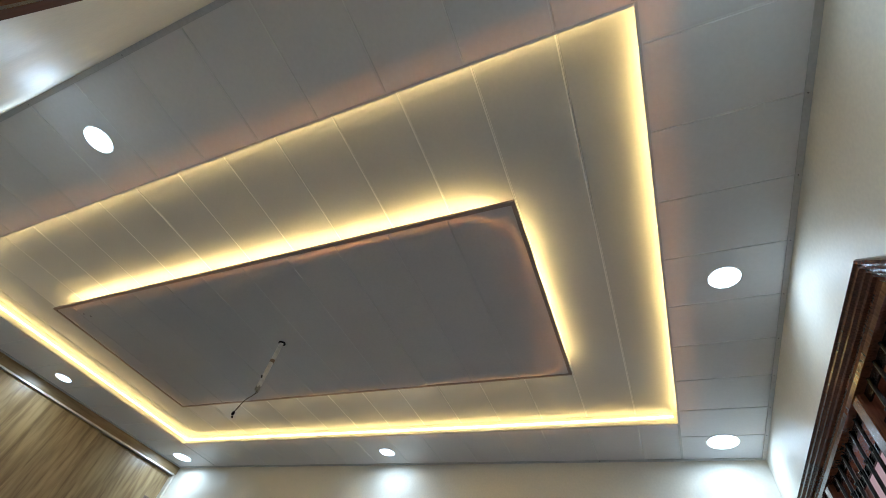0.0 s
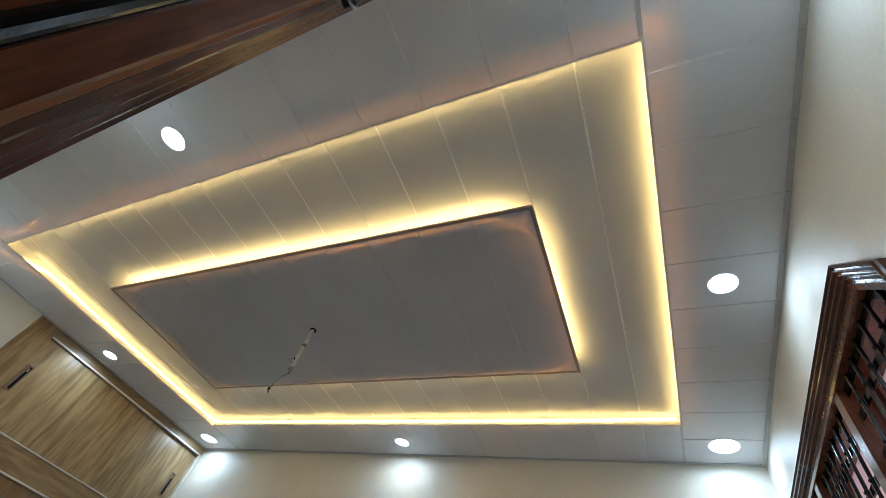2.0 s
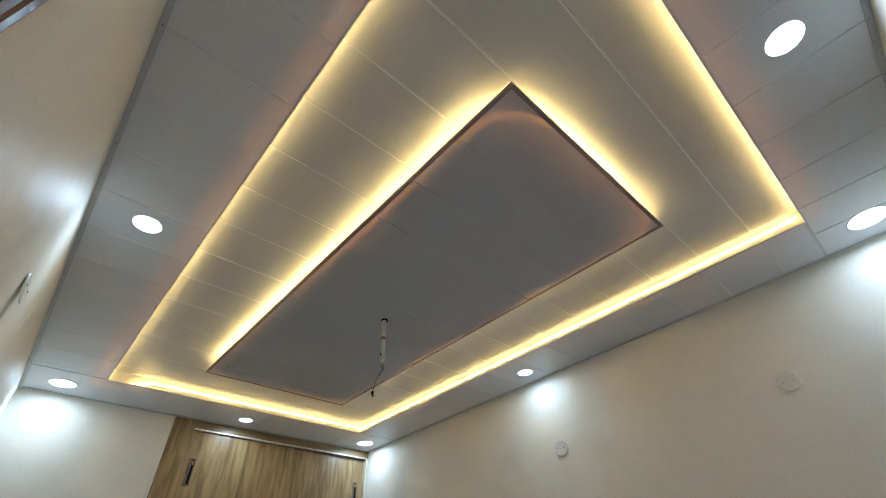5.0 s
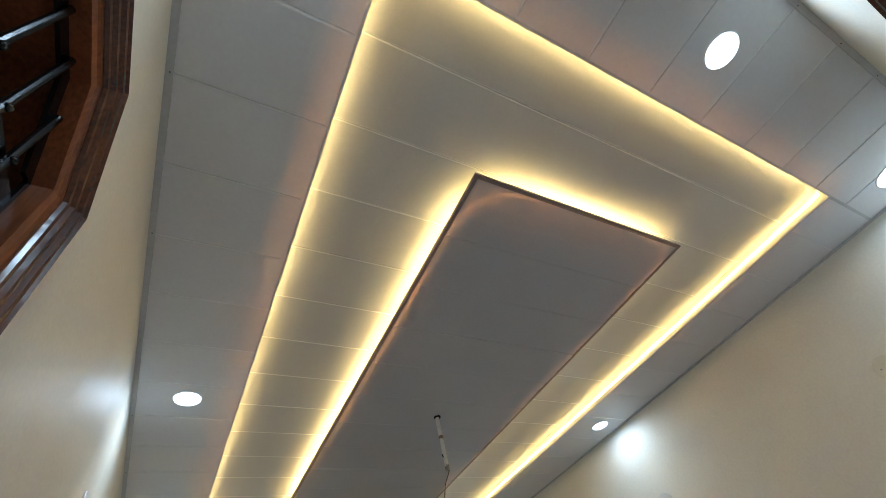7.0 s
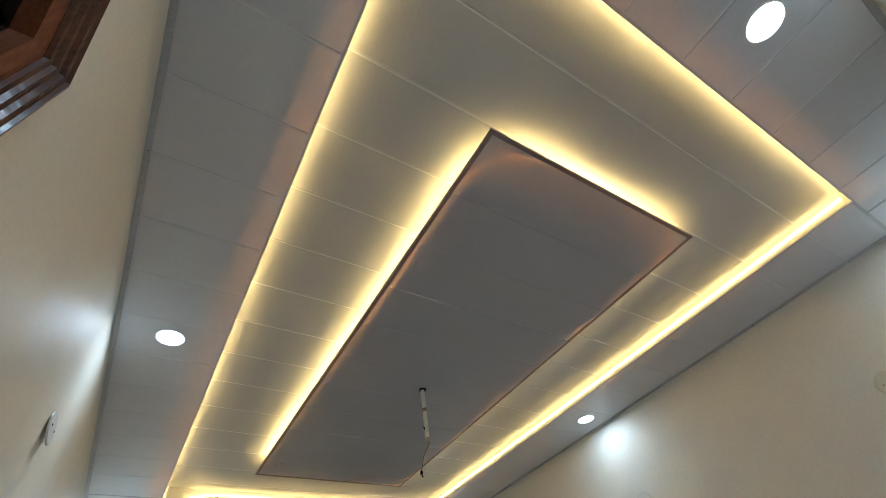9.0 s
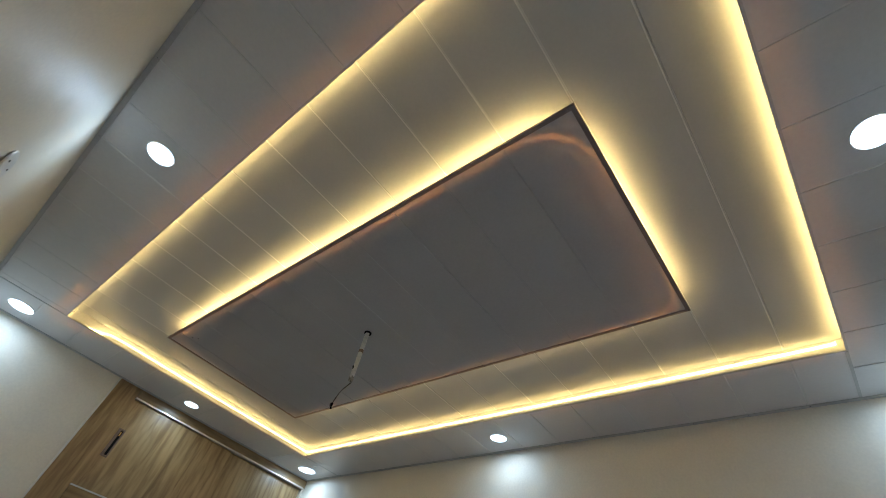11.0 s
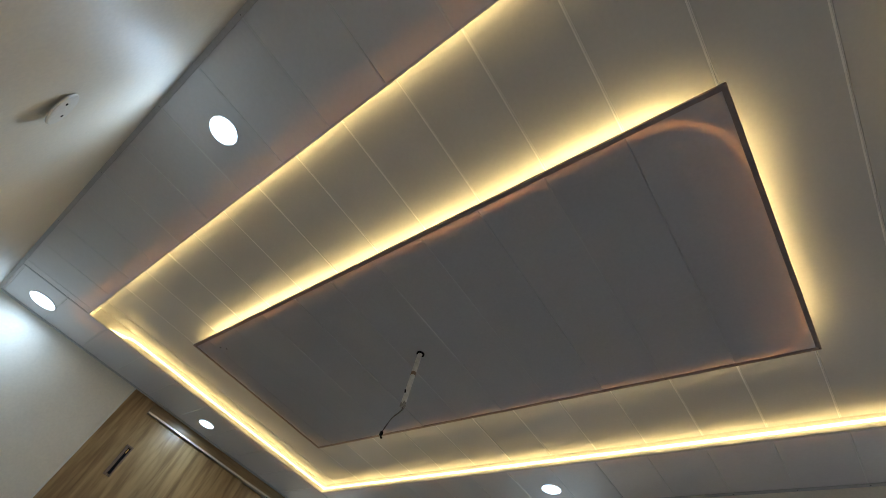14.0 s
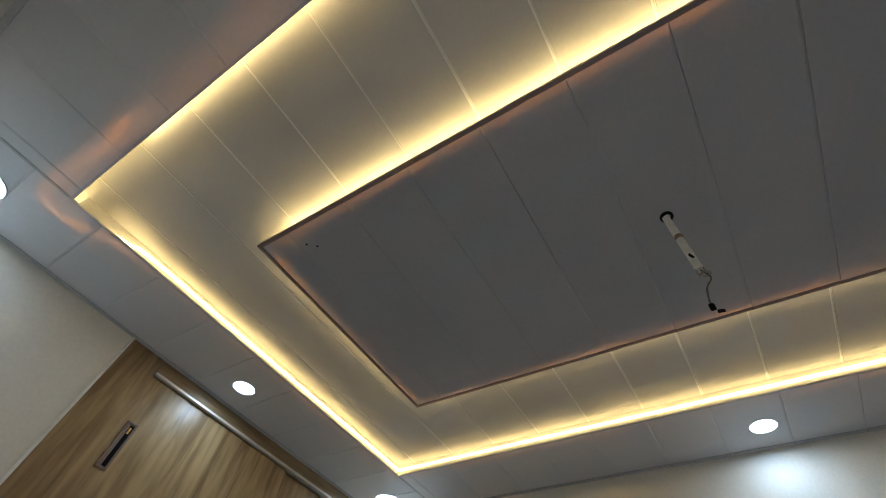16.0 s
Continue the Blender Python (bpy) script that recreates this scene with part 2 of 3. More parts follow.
def structure(name, bm, mat, label, category, smooth=False):
    ob = tagged(new(name, mesh_of(name, bm, mat, smooth)), label, category, kind="structure")
    if mat in (PVC, PVC_GREY, PVC_TOP_DIM):
        ob.data.materials.append(JOINT_GLINT_GREY if mat is PVC_GREY else JOINT_GLINT)
    return ob


def inset(poly, d):
    """The polygon (counter-clockwise) moved inwards by d."""
    out, k = [], len(poly)
    for i in range(k):
        a, b, c = Vector(poly[i - 1]), Vector(poly[i]), Vector(poly[(i + 1) % k])
        e, f = (b - a).normalized(), (c - b).normalized()
        n1, n2 = Vector((-e.y, e.x)), Vector((-f.y, f.x))
        m = (n1 + n2) / (1 + n1.dot(n2))
        out.append(tuple(b + m * d))
    return out


def swept_frame(bm, poly, profile, place, sides=None):
    """A mitred frame: the closed profile of (inset, proud) carried round the polygon, or one side of it."""
    loops = [[place(u, v, w) for u, v in inset(poly, d)] for d, w in profile]
    k, p = len(poly), len(profile)
    for i in sides if sides is not None else range(k):
        j = (i + 1) % k
        a, b = [bm.verts.new(loops[q][i]) for q in range(p)], [bm.verts.new(loops[q][j]) for q in range(p)]
        for q in range(p):
            r = (q + 1) % p
            bm.faces.new((a[q], a[r], b[r], b[q]))
        bm.faces.new(a), bm.faces.new(b[::-1])
    bmesh.ops.recalc_face_normals(bm, faces=bm.faces[:])
    return bm


# ---- walls and floor ----
T = 0.15
WIN_NEAR = dict(u0=-0.236, u1=0.56, v0=0.95, v1=2.419, c=0.155, cv=0.168)
WIN_RIGHT = dict(u0=0.885, u1=2.665, v0=0.95, v1=2.416, c=0.157, cv=0.166)


def near_place(u, v, w):
    return (u, YN + w, v)


def right_place(u, v, w):
    return (XR - w, u, v)


def outline(u0, u1, v0, v1, c, cv):
    return [(u0, v0), (u1, v0), (u1, v1 - cv), (u1 - c, v1), (u0 + c, v1), (u0, v1 - cv)]


def wall_with_opening(a, b, win, place):
    """A wall from a to b, floor to slab, with an opening whose upper corners are cut off."""
    bm = bmesh.new()
    hole = inset(outline(**win), 0.02)
    (u0, v0), (u1, _), (_, vc), (c1, v1), (c0, _), _ = hole
    for pts in ([(a, 0), (u0, 0), (u0, 2.95), (a, 2.95)], [(u1, 0), (b, 0), (b, 2.95), (u1, 2.95)], [(u0, 0), (u1, 0), (u1, v0), (u0, v0)],
                [(u0, v1), (u1, v1), (u1, 2.95), (u0, 2.95)], [(u0, vc), (c0, v1), (u0, v1)], [(c1, v1), (u1, vc), (u1, v1)]):
        prism(bm, pts, place, -T, 0)
    return bm


structure("floor", boxed(-4.4, -0.3, -0.1, 0.9, 3.0, 0.0), TILE, "beige polished tile floor of the room", "floor")
structure("wall_near", wall_with_opening(-4.4, XR + T, WIN_NEAR, near_place), PAINT, "cream satin painted wall with uneven putty", "wall")
structure("wall_right", wall_with_opening(YN, YF, WIN_RIGHT, right_place), PAINT, "cream satin painted wall with a wide window", "wall")
structure("wall_far", boxed(-4.4, YF, 0, XR + T, YF + T, 2.95), PAINT, "cream satin painted wall with round cover plates", "wall")
bm = boxed(XL - T, YN, 0, XL, 0.972, 2.95)
box(bm, -4.4, 0.972, 0, -4.3, YF, 2.95)
structure("wall_left", bm, PAINT, "cream painted wall beside the built-in wardrobe", "wall")
structure("ceiling_slab", boxed(-4.4, YN, 2.95, XR + T, YF, 3.05), GYPSUM, "concrete slab above the false ceiling", "ceiling")


# ---- false ceiling ----
def panel(bm, x0, y0, x1, y1, z, deep=0.006, gap=1.3, along="y"):
    """One hollow board: a narrow slit along one long edge, a soft bevel along the other, open above; hung a little unevenly."""
    d1, d2, k = random.uniform(-0.0009, 0.0009), random.uniform(-0.0009, 0.0009), gap * random.uniform(0.75, 1.25)
    slit = [(0.0020 * k, 0.0), (0.0016 * k, 0.003), (0.0008, 0.003), (-0.0004, 0.0031), (-0.0004, deep)]
    soft = [(0.0050 * k, 0.0), (0.0032 * k, 0.0005), (0.0006, 0.0017), (-0.0004, 0.0031), (-0.0004, deep)]
    ends = [0.0006, 0.0005, 0.0004, 0.0, 0.0]
    rings = []
    for (a, ha), (b, hb), e in zip(slit, soft, ends):
        if along == "y":
            ps = (x0 + a, y0 + e, ha + d1), (x0 + a, y1 - e, ha + d1), (x1 - b, y1 - e, hb + d2), (x1 - b, y0 + e, hb + d2)
        else:
            ps = (x0 + e, y0 + a, ha + d1), (x0 + e, y1 - b, hb + d2), (x1 - e, y1 - b, hb + d2), (x1 - e, y0 + a, ha + d1)
        rings.append([bm.verts.new((x, y, z + h)) for x, y, h in ps])
    bm.faces.new(rings[0])
    for q, (a, b) in enumerate(zip(rings, rings[1:])):
        for i in range(4):
            j = (i + 1) % 4
            # the second ring takes the lighter material, a painted highlight along the joint
            bm.faces.new((a[i], b[i], b[j], a[j])).material_index = int(q == 1)


def cuts(lo, hi, phase):
    k = math.ceil((lo - phase) / PANEL)
    out = [lo]
    while phase + k * PANEL < hi - 0.01:
        if phase + k * PANEL > lo + 0.01:
            out.append(phase + k * PANEL)
        k += 1
    return list(zip(out, out[1:] + [hi]))


TW = 0.017
bm = bmesh.new()
for a, b in cuts(RX0, RX1, PHASE_X):
    panel(bm, a, YN, b, near_edge((a + b) / 2) - 0.002, H)
    panel(bm, a, RY1 + 0.002, b, YF, H)
for a, b in cuts(YN, YF, 0.0525):
    panel(bm, XL - 0.04, a, RX0 - 0.002, b, H, along="x")
for a, b in cuts(YN, YF, 0.0075):
    panel(bm, RX1 + 0.002, a, XR, b, H, along="x")
structure("ceiling", bm, PVC, "white satin plastic panel border of the false ceiling", "ceiling")

COVE = dict(near=0.066, far=0.045, left=0.13, right=0.088)
CX0, CX1, CY0, CY1 = RX0 - COVE["left"], RX1 + COVE["right"], RY0 - COVE["near"], RY1 + COVE["far"]
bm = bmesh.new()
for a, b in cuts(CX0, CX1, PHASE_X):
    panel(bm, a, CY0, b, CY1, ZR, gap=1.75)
structure("ceiling_recess", bm, PVC_TOP_DIM, "white plastic panels of the lit recess", "ceiling")
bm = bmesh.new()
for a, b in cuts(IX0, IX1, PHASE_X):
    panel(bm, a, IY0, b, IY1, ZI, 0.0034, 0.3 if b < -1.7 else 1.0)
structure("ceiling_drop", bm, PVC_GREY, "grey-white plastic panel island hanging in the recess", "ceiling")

# upright boards of the cove and the frame that carries the island
bm = bmesh.new()
z0, z1 = H + 0.0095, ZR + 0.03
box(bm, CX0 - 0.03, CY0 - 0.03, z0, CX1 + 0.03, CY0, z1)
box(bm, CX0 - 0.03, CY1, z0, CX1 + 0.03, CY1 + 0.03, z1)
box(bm, CX0 - 0.03, CY0, z0, CX0, CY1, z1)
box(bm, CX1, CY0, z0, CX1 + 0.03, CY1, z1)
# extra inner board on the left, added unseen to confine the strip's light
box(bm, RX0 - 0.054, 0.45, z0, RX0 - 0.046, CY1, ZR - 0.001)
structure("cove_board", bm, GYPSUM, "white upright boards round the recess", "cove")
bm = boxed(IX0 + 0.04, IY0 + 0.04, ZI + 0.0065, IX1 - 0.16, IY1 - 0.04, ZR - 0.001)
structure("island_frame", bm, GYPSUM, "white board core that carries the hanging panel", "frame")


def edge_trim(name, poly, z, inner, outer, up, label, mat=TRIM):
    """A thin angle profile round a rectangle: a flange under the panels and an upright."""
    s = 1 if outer > inner else -1
    prof = [(inner, z - 0.0015), (outer, z - 0.0015), (outer, z + 0.001), (inner + s * 0.0022, z + 0.001), (inner + s * 0.0022, z + up), (inner, z + up)]
    bm = swept_frame(bmesh.new(), poly, prof, lambda u, v, w: (u, v, w))
    return structure(name, bm, mat, label, "trim")


edge_trim("trim_recess", [(RX0, near_edge(RX0)), (RX1, RY0), (RX1, RY1), (RX0, RY1)], H, 0.0, -0.008, 0.005, "white plastic edge profile of the recess", TRIM_LIGHT)
trim_island = edge_trim("trim_island", [(IX0, IY0), (IX1, IY0), (IX1, IY1), (IX0, IY1)], ZI, 0.0, 0.0145, 0.010, "brown-grey plastic edge profile of the hanging panel", TRIM_ISLAND)
poly = [(XL, YN), (XR, YN), (XR, YF), (XL, YF)]
prof = [(0.0, H - 0.006), (0.003, H - 0.006), (TW, H - 0.004), (TW, H - 0.0005), (0.0, H - 0.0005)]
trim_wall = structure("trim_wall", swept_frame(bmesh.new(), poly, prof, lambda u, v, w: (u, v, w)), TRIM, "grey plastic channel where ceiling meets walls", "trim")
bm = bmesh.new()
for x in (RX0, RX1):
    box(bm, x - 0.006, YN + TW, H - 0.0015, x + 0.006, near_edge(x) - 0.012, H - 0.0002)
    box(bm, x - 0.006, RY1 + 0.012, H - 0.0015, x + 0.006, YF - TW, H - 0.0002)
structure("trim_seam", bm, TRIM, "grey joint strips between the ceiling borders", "trim")



def trim_dots(trim, spots):
    """Small dark nail heads, and dots for joint gaps, under a trim at joint ends."""
    for x, y, z in spots:
        part("nail_gap_dot", rod(bmesh.new(), (x, y, z - 0.0012), (x, y, z + 0.002), random.uniform(0.0013, 0.0019), 8), BLACK, trim)


seams = [PHASE_X + k * PANEL for k in range(-13, 1)]
trim_dots(trim_wall, [(x + 0.003, YF - 0.010, H - 0.005) for x in seams if x < XR] + [(XR - 0.010, 0.0075 + k * PANEL, H - 0.005) for k in range(1, 11)]
     + [(x + 0.003, YN + 0.010, H - 0.005) for x in seams[::2]])
# on the island the black dots stand in for shade in the joint gaps
trim_dots(trim_island, [(x + 0.002, IY1 - 0.006, ZI - 0.0015) for x in seams if IX0 < x < IX1])

# ---- lamps ----
def downlight(k, power, label):
    """k: the size against the small lamps."""
    ob = thing("downlight", (0, 0, 0), label, "downlight", "downlights in the ceiling border")
    bm = bmesh.new()
    lathe(bm, [(r * k, h) for r, h in ((0.0515, 0.006), (0.0515, 0.0), (0.0525, -0.001), (0.0545, -0.001), (0.0555, 0.001))], Matrix.Identity(4), 40)
    part("ring", bm, PLATE, ob, "white rim", True)
    bm = bmesh.new()
    rings = lathe(bm, [(r * k, h) for r, h in ((0.0517, 0.001), (0.049, -0.0006), (0.03, -0.001))], Matrix.Identity(4), 40)
    bm.faces.new(rings[-1])
    part("diffuser", bm, DIFFUSER, ob, "glowing white diffuser")
    lamp = bpy.data.lights.new("lamp", "AREA")
    lamp.shape, lamp.size, lamp.energy, lamp.color, lamp.spread = "DISK", 0.098 * k, power, COOL, radians(172)
    bulb = new("lamp", lamp)
    bulb.parent, bulb.location = ob, (0, 0, -0.004)
    return ob


for k, power, label, spots in (
        (1.0, LAMP_POWER, "small round recessed downlight glowing cool white", [(-1.512, 0.218), (-1.497, 2.588), (0.475, 1.388), (-3.455, 1.440)]),
        (1.42, LAMP_POWER * 1.4, "large round recessed downlight glowing in a corner", [(0.474, 2.570), (-3.444, 0.228), (-3.450, 2.585), (0.474, 0.218)])):
    first = downlight(k, power, label)
    first.location = (*spots[0], H - 0.002)
    for x, y in spots[1:]:
        copy_thing(first, pose(x, y, H - 0.002))


def strip(pts, label, face, sleeve, height=0.003, width=0.010, tilt=0.0):
    """A soft lit ribbon through the points."""
    at = pts[0]
    ob = thing("led_strip", at, label, "light strip", "warm light strips of the ceiling")
    top, side, under = ribbon(pts, height, width=width, tilt=tilt)
    part("led_face", top, face, ob, "glowing warm white face")
    part("sleeve", side, STRIP_SIDE, ob, "clear silicone sleeve, faintly lit")
    part("underside", under, sleeve, ob, "warm glow through the underside")
    return ob


# round the recess, on the cove boards, leaving them in one corner where it lies loose on the border
zs, zf, zl = H + 0.046, H + 0.046, H + 0.0075
SX0, SX1, SY0, SY1 = RX0 - 0.027, RX1 + 0.014, RY0 - 0.014, RY1 + 0.027
strip([(x, near_edge(x) - 0.013, zs + up) for x, up in ((-2.86, 0.020), (-2.76, 0.014), (-2.5, 0.003), (-2.0, 0), (-1.0, 0), (-0.2, 0), (0.1, 0))] + [(SX1 - 0.075, SY0 - 0.008, zs), (SX1 + 0.012, SY0 - 0.034, zs - 0.02),
       (SX1 + 0.040, SY0 - 0.012, zs - 0.02), (SX1 + 0.008, SY0 + 0.085, zs), (SX1, 0.65, zs), (SX1, 1.2, zs), (SX1, 1.8, zs), (SX1, SY1 - 0.08, zs), (SX1 + 0.004, SY1 - 0.03, zs)],
      "warm light strip hidden behind the recess edge", STRIP_GLOW, STRIP_DIM)
strip([(SX1 - 0.03, SY1 + 0.002, zf + 0.012), (SX1 - 0.10, SY1, zf + 0.005), (-0.4, SY1, zf), (-1.4, SY1 + 0.003, zf),
       (-2.4, SY1, zf), (SX0 + 0.06, SY1, zf), (SX0 + 0.012, SY1 - 0.012, zf), (SX0, SY1 - 0.06, zf), (SX0, 1.9, zf), (SX0 - 0.003, 1.3, zf), (SX0, 0.75, zf), (SX0 - 0.002, 0.66, zf - 0.014), (SX0 - 0.004, 0.56, zf - 0.036)],
      "warm light strip behind the recess edge beside the wardrobe", STRIP_FAR, STRIP_FAR_BACK, 0.002, 0.011, -0.003)
strip([(SX0 - 0.008, 0.66, zl + 0.010), (SX0 - 0.03, 0.585, zl + 0.010), (-3.300, 0.52, zl + 0.002), (-3.336, 0.44, zl), (-3.30, 0.372, zl + 0.004), (-3.18, 0.364, zl + 0.012), (-3.04, 0.378, zl + 0.010), (-2.89, 0.377, zl), (-2.79, 0.362, zl)],
      "loose end of the warm light strip on the border", STRIP_GLOW, STRIP_LOOSE)
# round the island, with wide bends at one end
zi, zb, d, rn = ZI + 0.011, ZI + 0.0045, 0.021, 0.20
ax0, ax1, ay0, ay1, r = IX0 + d, IX1 - d, IY0 + d, IY1 - d, 0.13
pts = [(ax0 + 0.05, ay0, zi), (-2.2, ay0 - 0.006, zi), (-1.6, ay0 - 0.001, zi), (-1.15, ay0 + 0.004, zi - 0.004), (-0.9, ay0 + 0.008, zb), (-0.66, ay0 + 0.002, zb + 0.003), (-0.5, ay0 - 0.004, zi)]
for k in range(6):
    a = radians(-90 + 18 * k)
    pts.append((ax1 - rn + rn * math.cos(a), ay0 + rn + rn * math.sin(a), zb))
pts += [(ax1 + 0.008, 1.26, zi + 0.010), (ax1 + 0.008, 1.40, zi + 0.014), (ax1 + 0.008, 1.54, zi + 0.010)]
for k in range(6):
    a = radians(18 * k)
    pts.append((ax1 - r + r * math.cos(a), ay1 - r + r * math.sin(a), zb))
pts += [(-0.7, ay1 + 0.006, zi), (-1.3, ay1 + 0.004, zi), (-2.0, ay1 + 0.006, zi), (ax0 + 0.06, ay1 + 0.004, zi), (ax0 + 0.01, ay1 - 0.04, zb), (ax0 - 0.006, ay1 - 0.12, zi), (ax0 - 0.008, 1.4, zi),
        (ax0, ay0 + 0.12, zb + 0.003), (ax0 + 0.015, ay0 + 0.05, zb)]
strip(pts, "warm light strip lying on the hanging panel", STRIP_SOFT, STRIP_UNDER)


# ---- windows ----
FRAME = [(0.0, -0.13), (0.0, 0.024), (0.003, 0.030), (0.010, 0.033), (0.012, 0.027), (0.015, 0.025), (0.017, 0.028), (0.022, 0.027), (0.025, 0.019), (0.028, 0.017),
         (0.030, 0.020), (0.034, 0.019), (0.037, 0.011), (0.039, 0.010), (0.041, 0.012), (0.044, 0.010), (0.046, 0.003), (0.046, -0.13)]
REBATE = [(0.0462, -0.13), (0.0462, 0.002), (0.054, 0.002), (0.058, -0.002), (0.072, -0.004), (0.072, -0.13)]


def window(name, win, place, proud, g, mullions, bar_step, pane_mat, label, pane_name, flats, rim, sash, wood):
    ob = thing(name, place((win["u0"] + win["u1"]) / 2, win["v0"], 0), label, "window", kind="structure")
    poly = outline(**win)
    for i in range(6):
        part("window_frame", swept_frame(bmesh.new(), poly, [(d, w * proud if w > 0 else w) for d, w in FRAME], place, [i]), VARNISH_DARK, ob, "dark brown varnished moulded frame piece")
        part("inner_frame", swept_frame(bmesh.new(), poly, [(d, w * proud if w > 0 else w) for d, w in REBATE], place, [i]), wood, ob, "varnished inner frame piece")
    inner = inset(poly, 0.072)
    (u0, v0), (u1, _), (_, vc), (c1, v1), (c0, _), _ = inner

    def top(u):
        """The frame's height above u, cut corners included."""
        if u < c0:
            return vc + (u - u0) / (c0 - u0) * (v1 - vc)
        if u > c1:
            return vc + (u1 - u) / (u1 - c1) * (v1 - vc)
        return v1

    bays, last = [], u0
    for m in mullions:
        bm = bmesh.new()
        prism(bm, [(m - 0.028, v0), (m + 0.028, v0), (m + 0.028, v1), (m - 0.028, v1)], place, -0.13, -0.006)
        bmesh.ops.bevel(bm, geom=bm.edges[:], offset=0.004, segments=2, affect="EDGES")
        part("mullion", bm, wood, ob, "varnished teak upright")
        bays.append((last, m - 0.028))
        last = m + 0.028
    bays.append((last, u1))
    bm = swept_frame(bmesh.new(), poly, [(0.072, g - 0.010), (0.072, g - 0.004), (0.098, g - 0.004), (0.098, g - 0.010)], place, (2, 3, 4))
    swept_frame(bm, poly, [(0.072, g - 0.010), (0.072, g - 0.004), (0.072 + rim, g - 0.004), (0.072 + rim, g - 0.010)], place, (0, 1, 5))
    grille = part("grille", bm, IRON, ob, "black painted iron grille")
    for a, b in bays:
        n = max(1, round((b - a) / bar_step))
        for k in range(1, n):
            u = a + (b - a) * k / n
            part("bar", rod(bmesh.new(), place(u, v0, g), place(u, top(u) - 0.004, g), 0.0058, 10), IRON, grille, smooth=True)
            for v in flats:
                if v < top(u) - 0.03:
                    bm = bmesh.new()
                    bmesh.ops.create_uvsphere(bm, u_segments=10, v_segments=6, radius=0.0058, matrix=Matrix.Translation(place(u, v, g + 0.005)))
                    part("knob", bm, IRON, grille, smooth=True)
        for v in flats:
            bm = prism(bmesh.new(), [(a, v - 0.012), (b, v - 0.012), (b, v + 0.012), (a, v + 0.012)], place, g - 0.012, g - 0.007)
            part("flat_bar", bm, IRON, grille)
        pts = [(a, v0)] + [(b, v0), (b, top(b))] + [(c, v1) for c in (c1, c0) if a < c < b] + [(a, top(a))]
        part(pane_name, prism(bmesh.new(), pts, place, -0.118, -0.112), pane_mat, ob)
        mid = (a + b) / 2
        for u in ((a + 0.03, b - 0.03) if b - a > 0.4 else (mid,)):
            bm = prism(bmesh.new(), [(u - sash, v0), (u + sash, v0), (u + sash, top(u) - 0.02), (u - sash, top(u) - 0.02)], place, -0.111, -0.092)
            part("sash_stile", bm, VARNISH_FLAT, ob, "brown sash upright")
        for v in (v0 + 0.03, 1.75):
            bm = prism(bmesh.new(), [(a, v - sash), (b, v - sash), (b, v + sash), (a, v + sash)], place, -0.1115, -0.095)
            part("sash_rail", bm, VARNISH_FLAT, ob, "brown sash crosspiece")
    return ob


window("window_1", WIN_RIGHT, right_place, 1.0, -0.022, (1.53, 2.11), 0.075, FROSTED, "varnished teak window with black iron grille and frosted panes", "pane", (2.25, 2.13, 2.01, 1.89, 1.77, 1.65, 1.45, 1.25), 0.03, 0.013, VARNISH_MID)
w2 = window("window_2", WIN_NEAR, near_place, 0.8, -0.026, (), 0.072, VARNISH_FLAT, "varnished teak window with black grille before closed shutters", "shutter_panel", (2.17,), 0.008, 0.03, VARNISH)
# small ring latch on the near window's frame
bm = boxed(-0.162, YN + 0.006, 1.955, -0.149, YN + 0.020, 2.02, bevel=0.002)
latch = part("latch", bm, IRON, w2, "black iron latch with a ring")
bm = bmesh.new()
tube(bm, [(-0.148 + 0.0, YN + 0.013 + 0.011 * math.cos(a), 1.962 + 0.011 * math.sin(a)) for a in (2 * math.pi * k / 10 for k in range(11))], 0.0022, 6, 3)
part("ring", bm, STEEL, latch, smooth=True)

# ---- built-in wardrobe ----
W0, W1, XF = 0.976, YF - 0.003, XL
wardrobe = thing("wardrobe", (XF - 0.3, (W0 + W1) / 2, 0), "built-in oak laminate wardrobe with sliding loft doors", "wardrobe")
bm = bmesh.new()
for a in ((XF - 0.58, W0, 0.08, XF - 0.06, W0 + 0.018, 2.73), (XF - 0.58, W1 - 0.018, 0.08, XF - 0.06, W1, 2.73), (XF - 0.60, W0, 0.08, XF - 0.58, W1, 2.73),
          (XF - 0.58, W0 + 0.018, 0.08, XF - 0.06, W1 - 0.018, 0.10), (XF - 0.58, W0 + 0.018, 2.0, XF - 0.06, W1 - 0.018, 2.02), (XF - 0.58, W0 + 0.018, 2.71, XF - 0.06, W1 - 0.018, 2.73)):
    box(bm, *a)
part("body", bm, CARCASS, wardrobe, "white board carcass")
D0, D1 = 1.137, 2.738
part("plinth", boxed(XF - 0.07, D0, 0.0, XF - 0.05, W1, 0.08), OAK_FLAT, wardrobe)
part("side_panel", boxed(XF - 0.06, W0, 0.0, XF + 0.001, D0 - 0.002, 2.7435, bevel=0.001), OAK, wardrobe, "fixed oak laminate strip")
part("edge_bead", boxed(XF - 0.01, W0 - 0.010, 0.0, XF + 0.008, W0 - 0.0002, 2.743), PLATE, wardrobe, "thin white sealing bead")
part("pelmet", boxed(XF - 0.06, D0, 2.684, XF, W1, 2.7435, bevel=0.001), OAK_FLAT, wardrobe, "oak laminate strip above the doors")
part("end_profile", boxed(XF - 0.06, D1 + 0.002, 0.08, XF - 0.004, W1, 2.683, bevel=0.002), ALU, wardrobe, "upright aluminium profile")


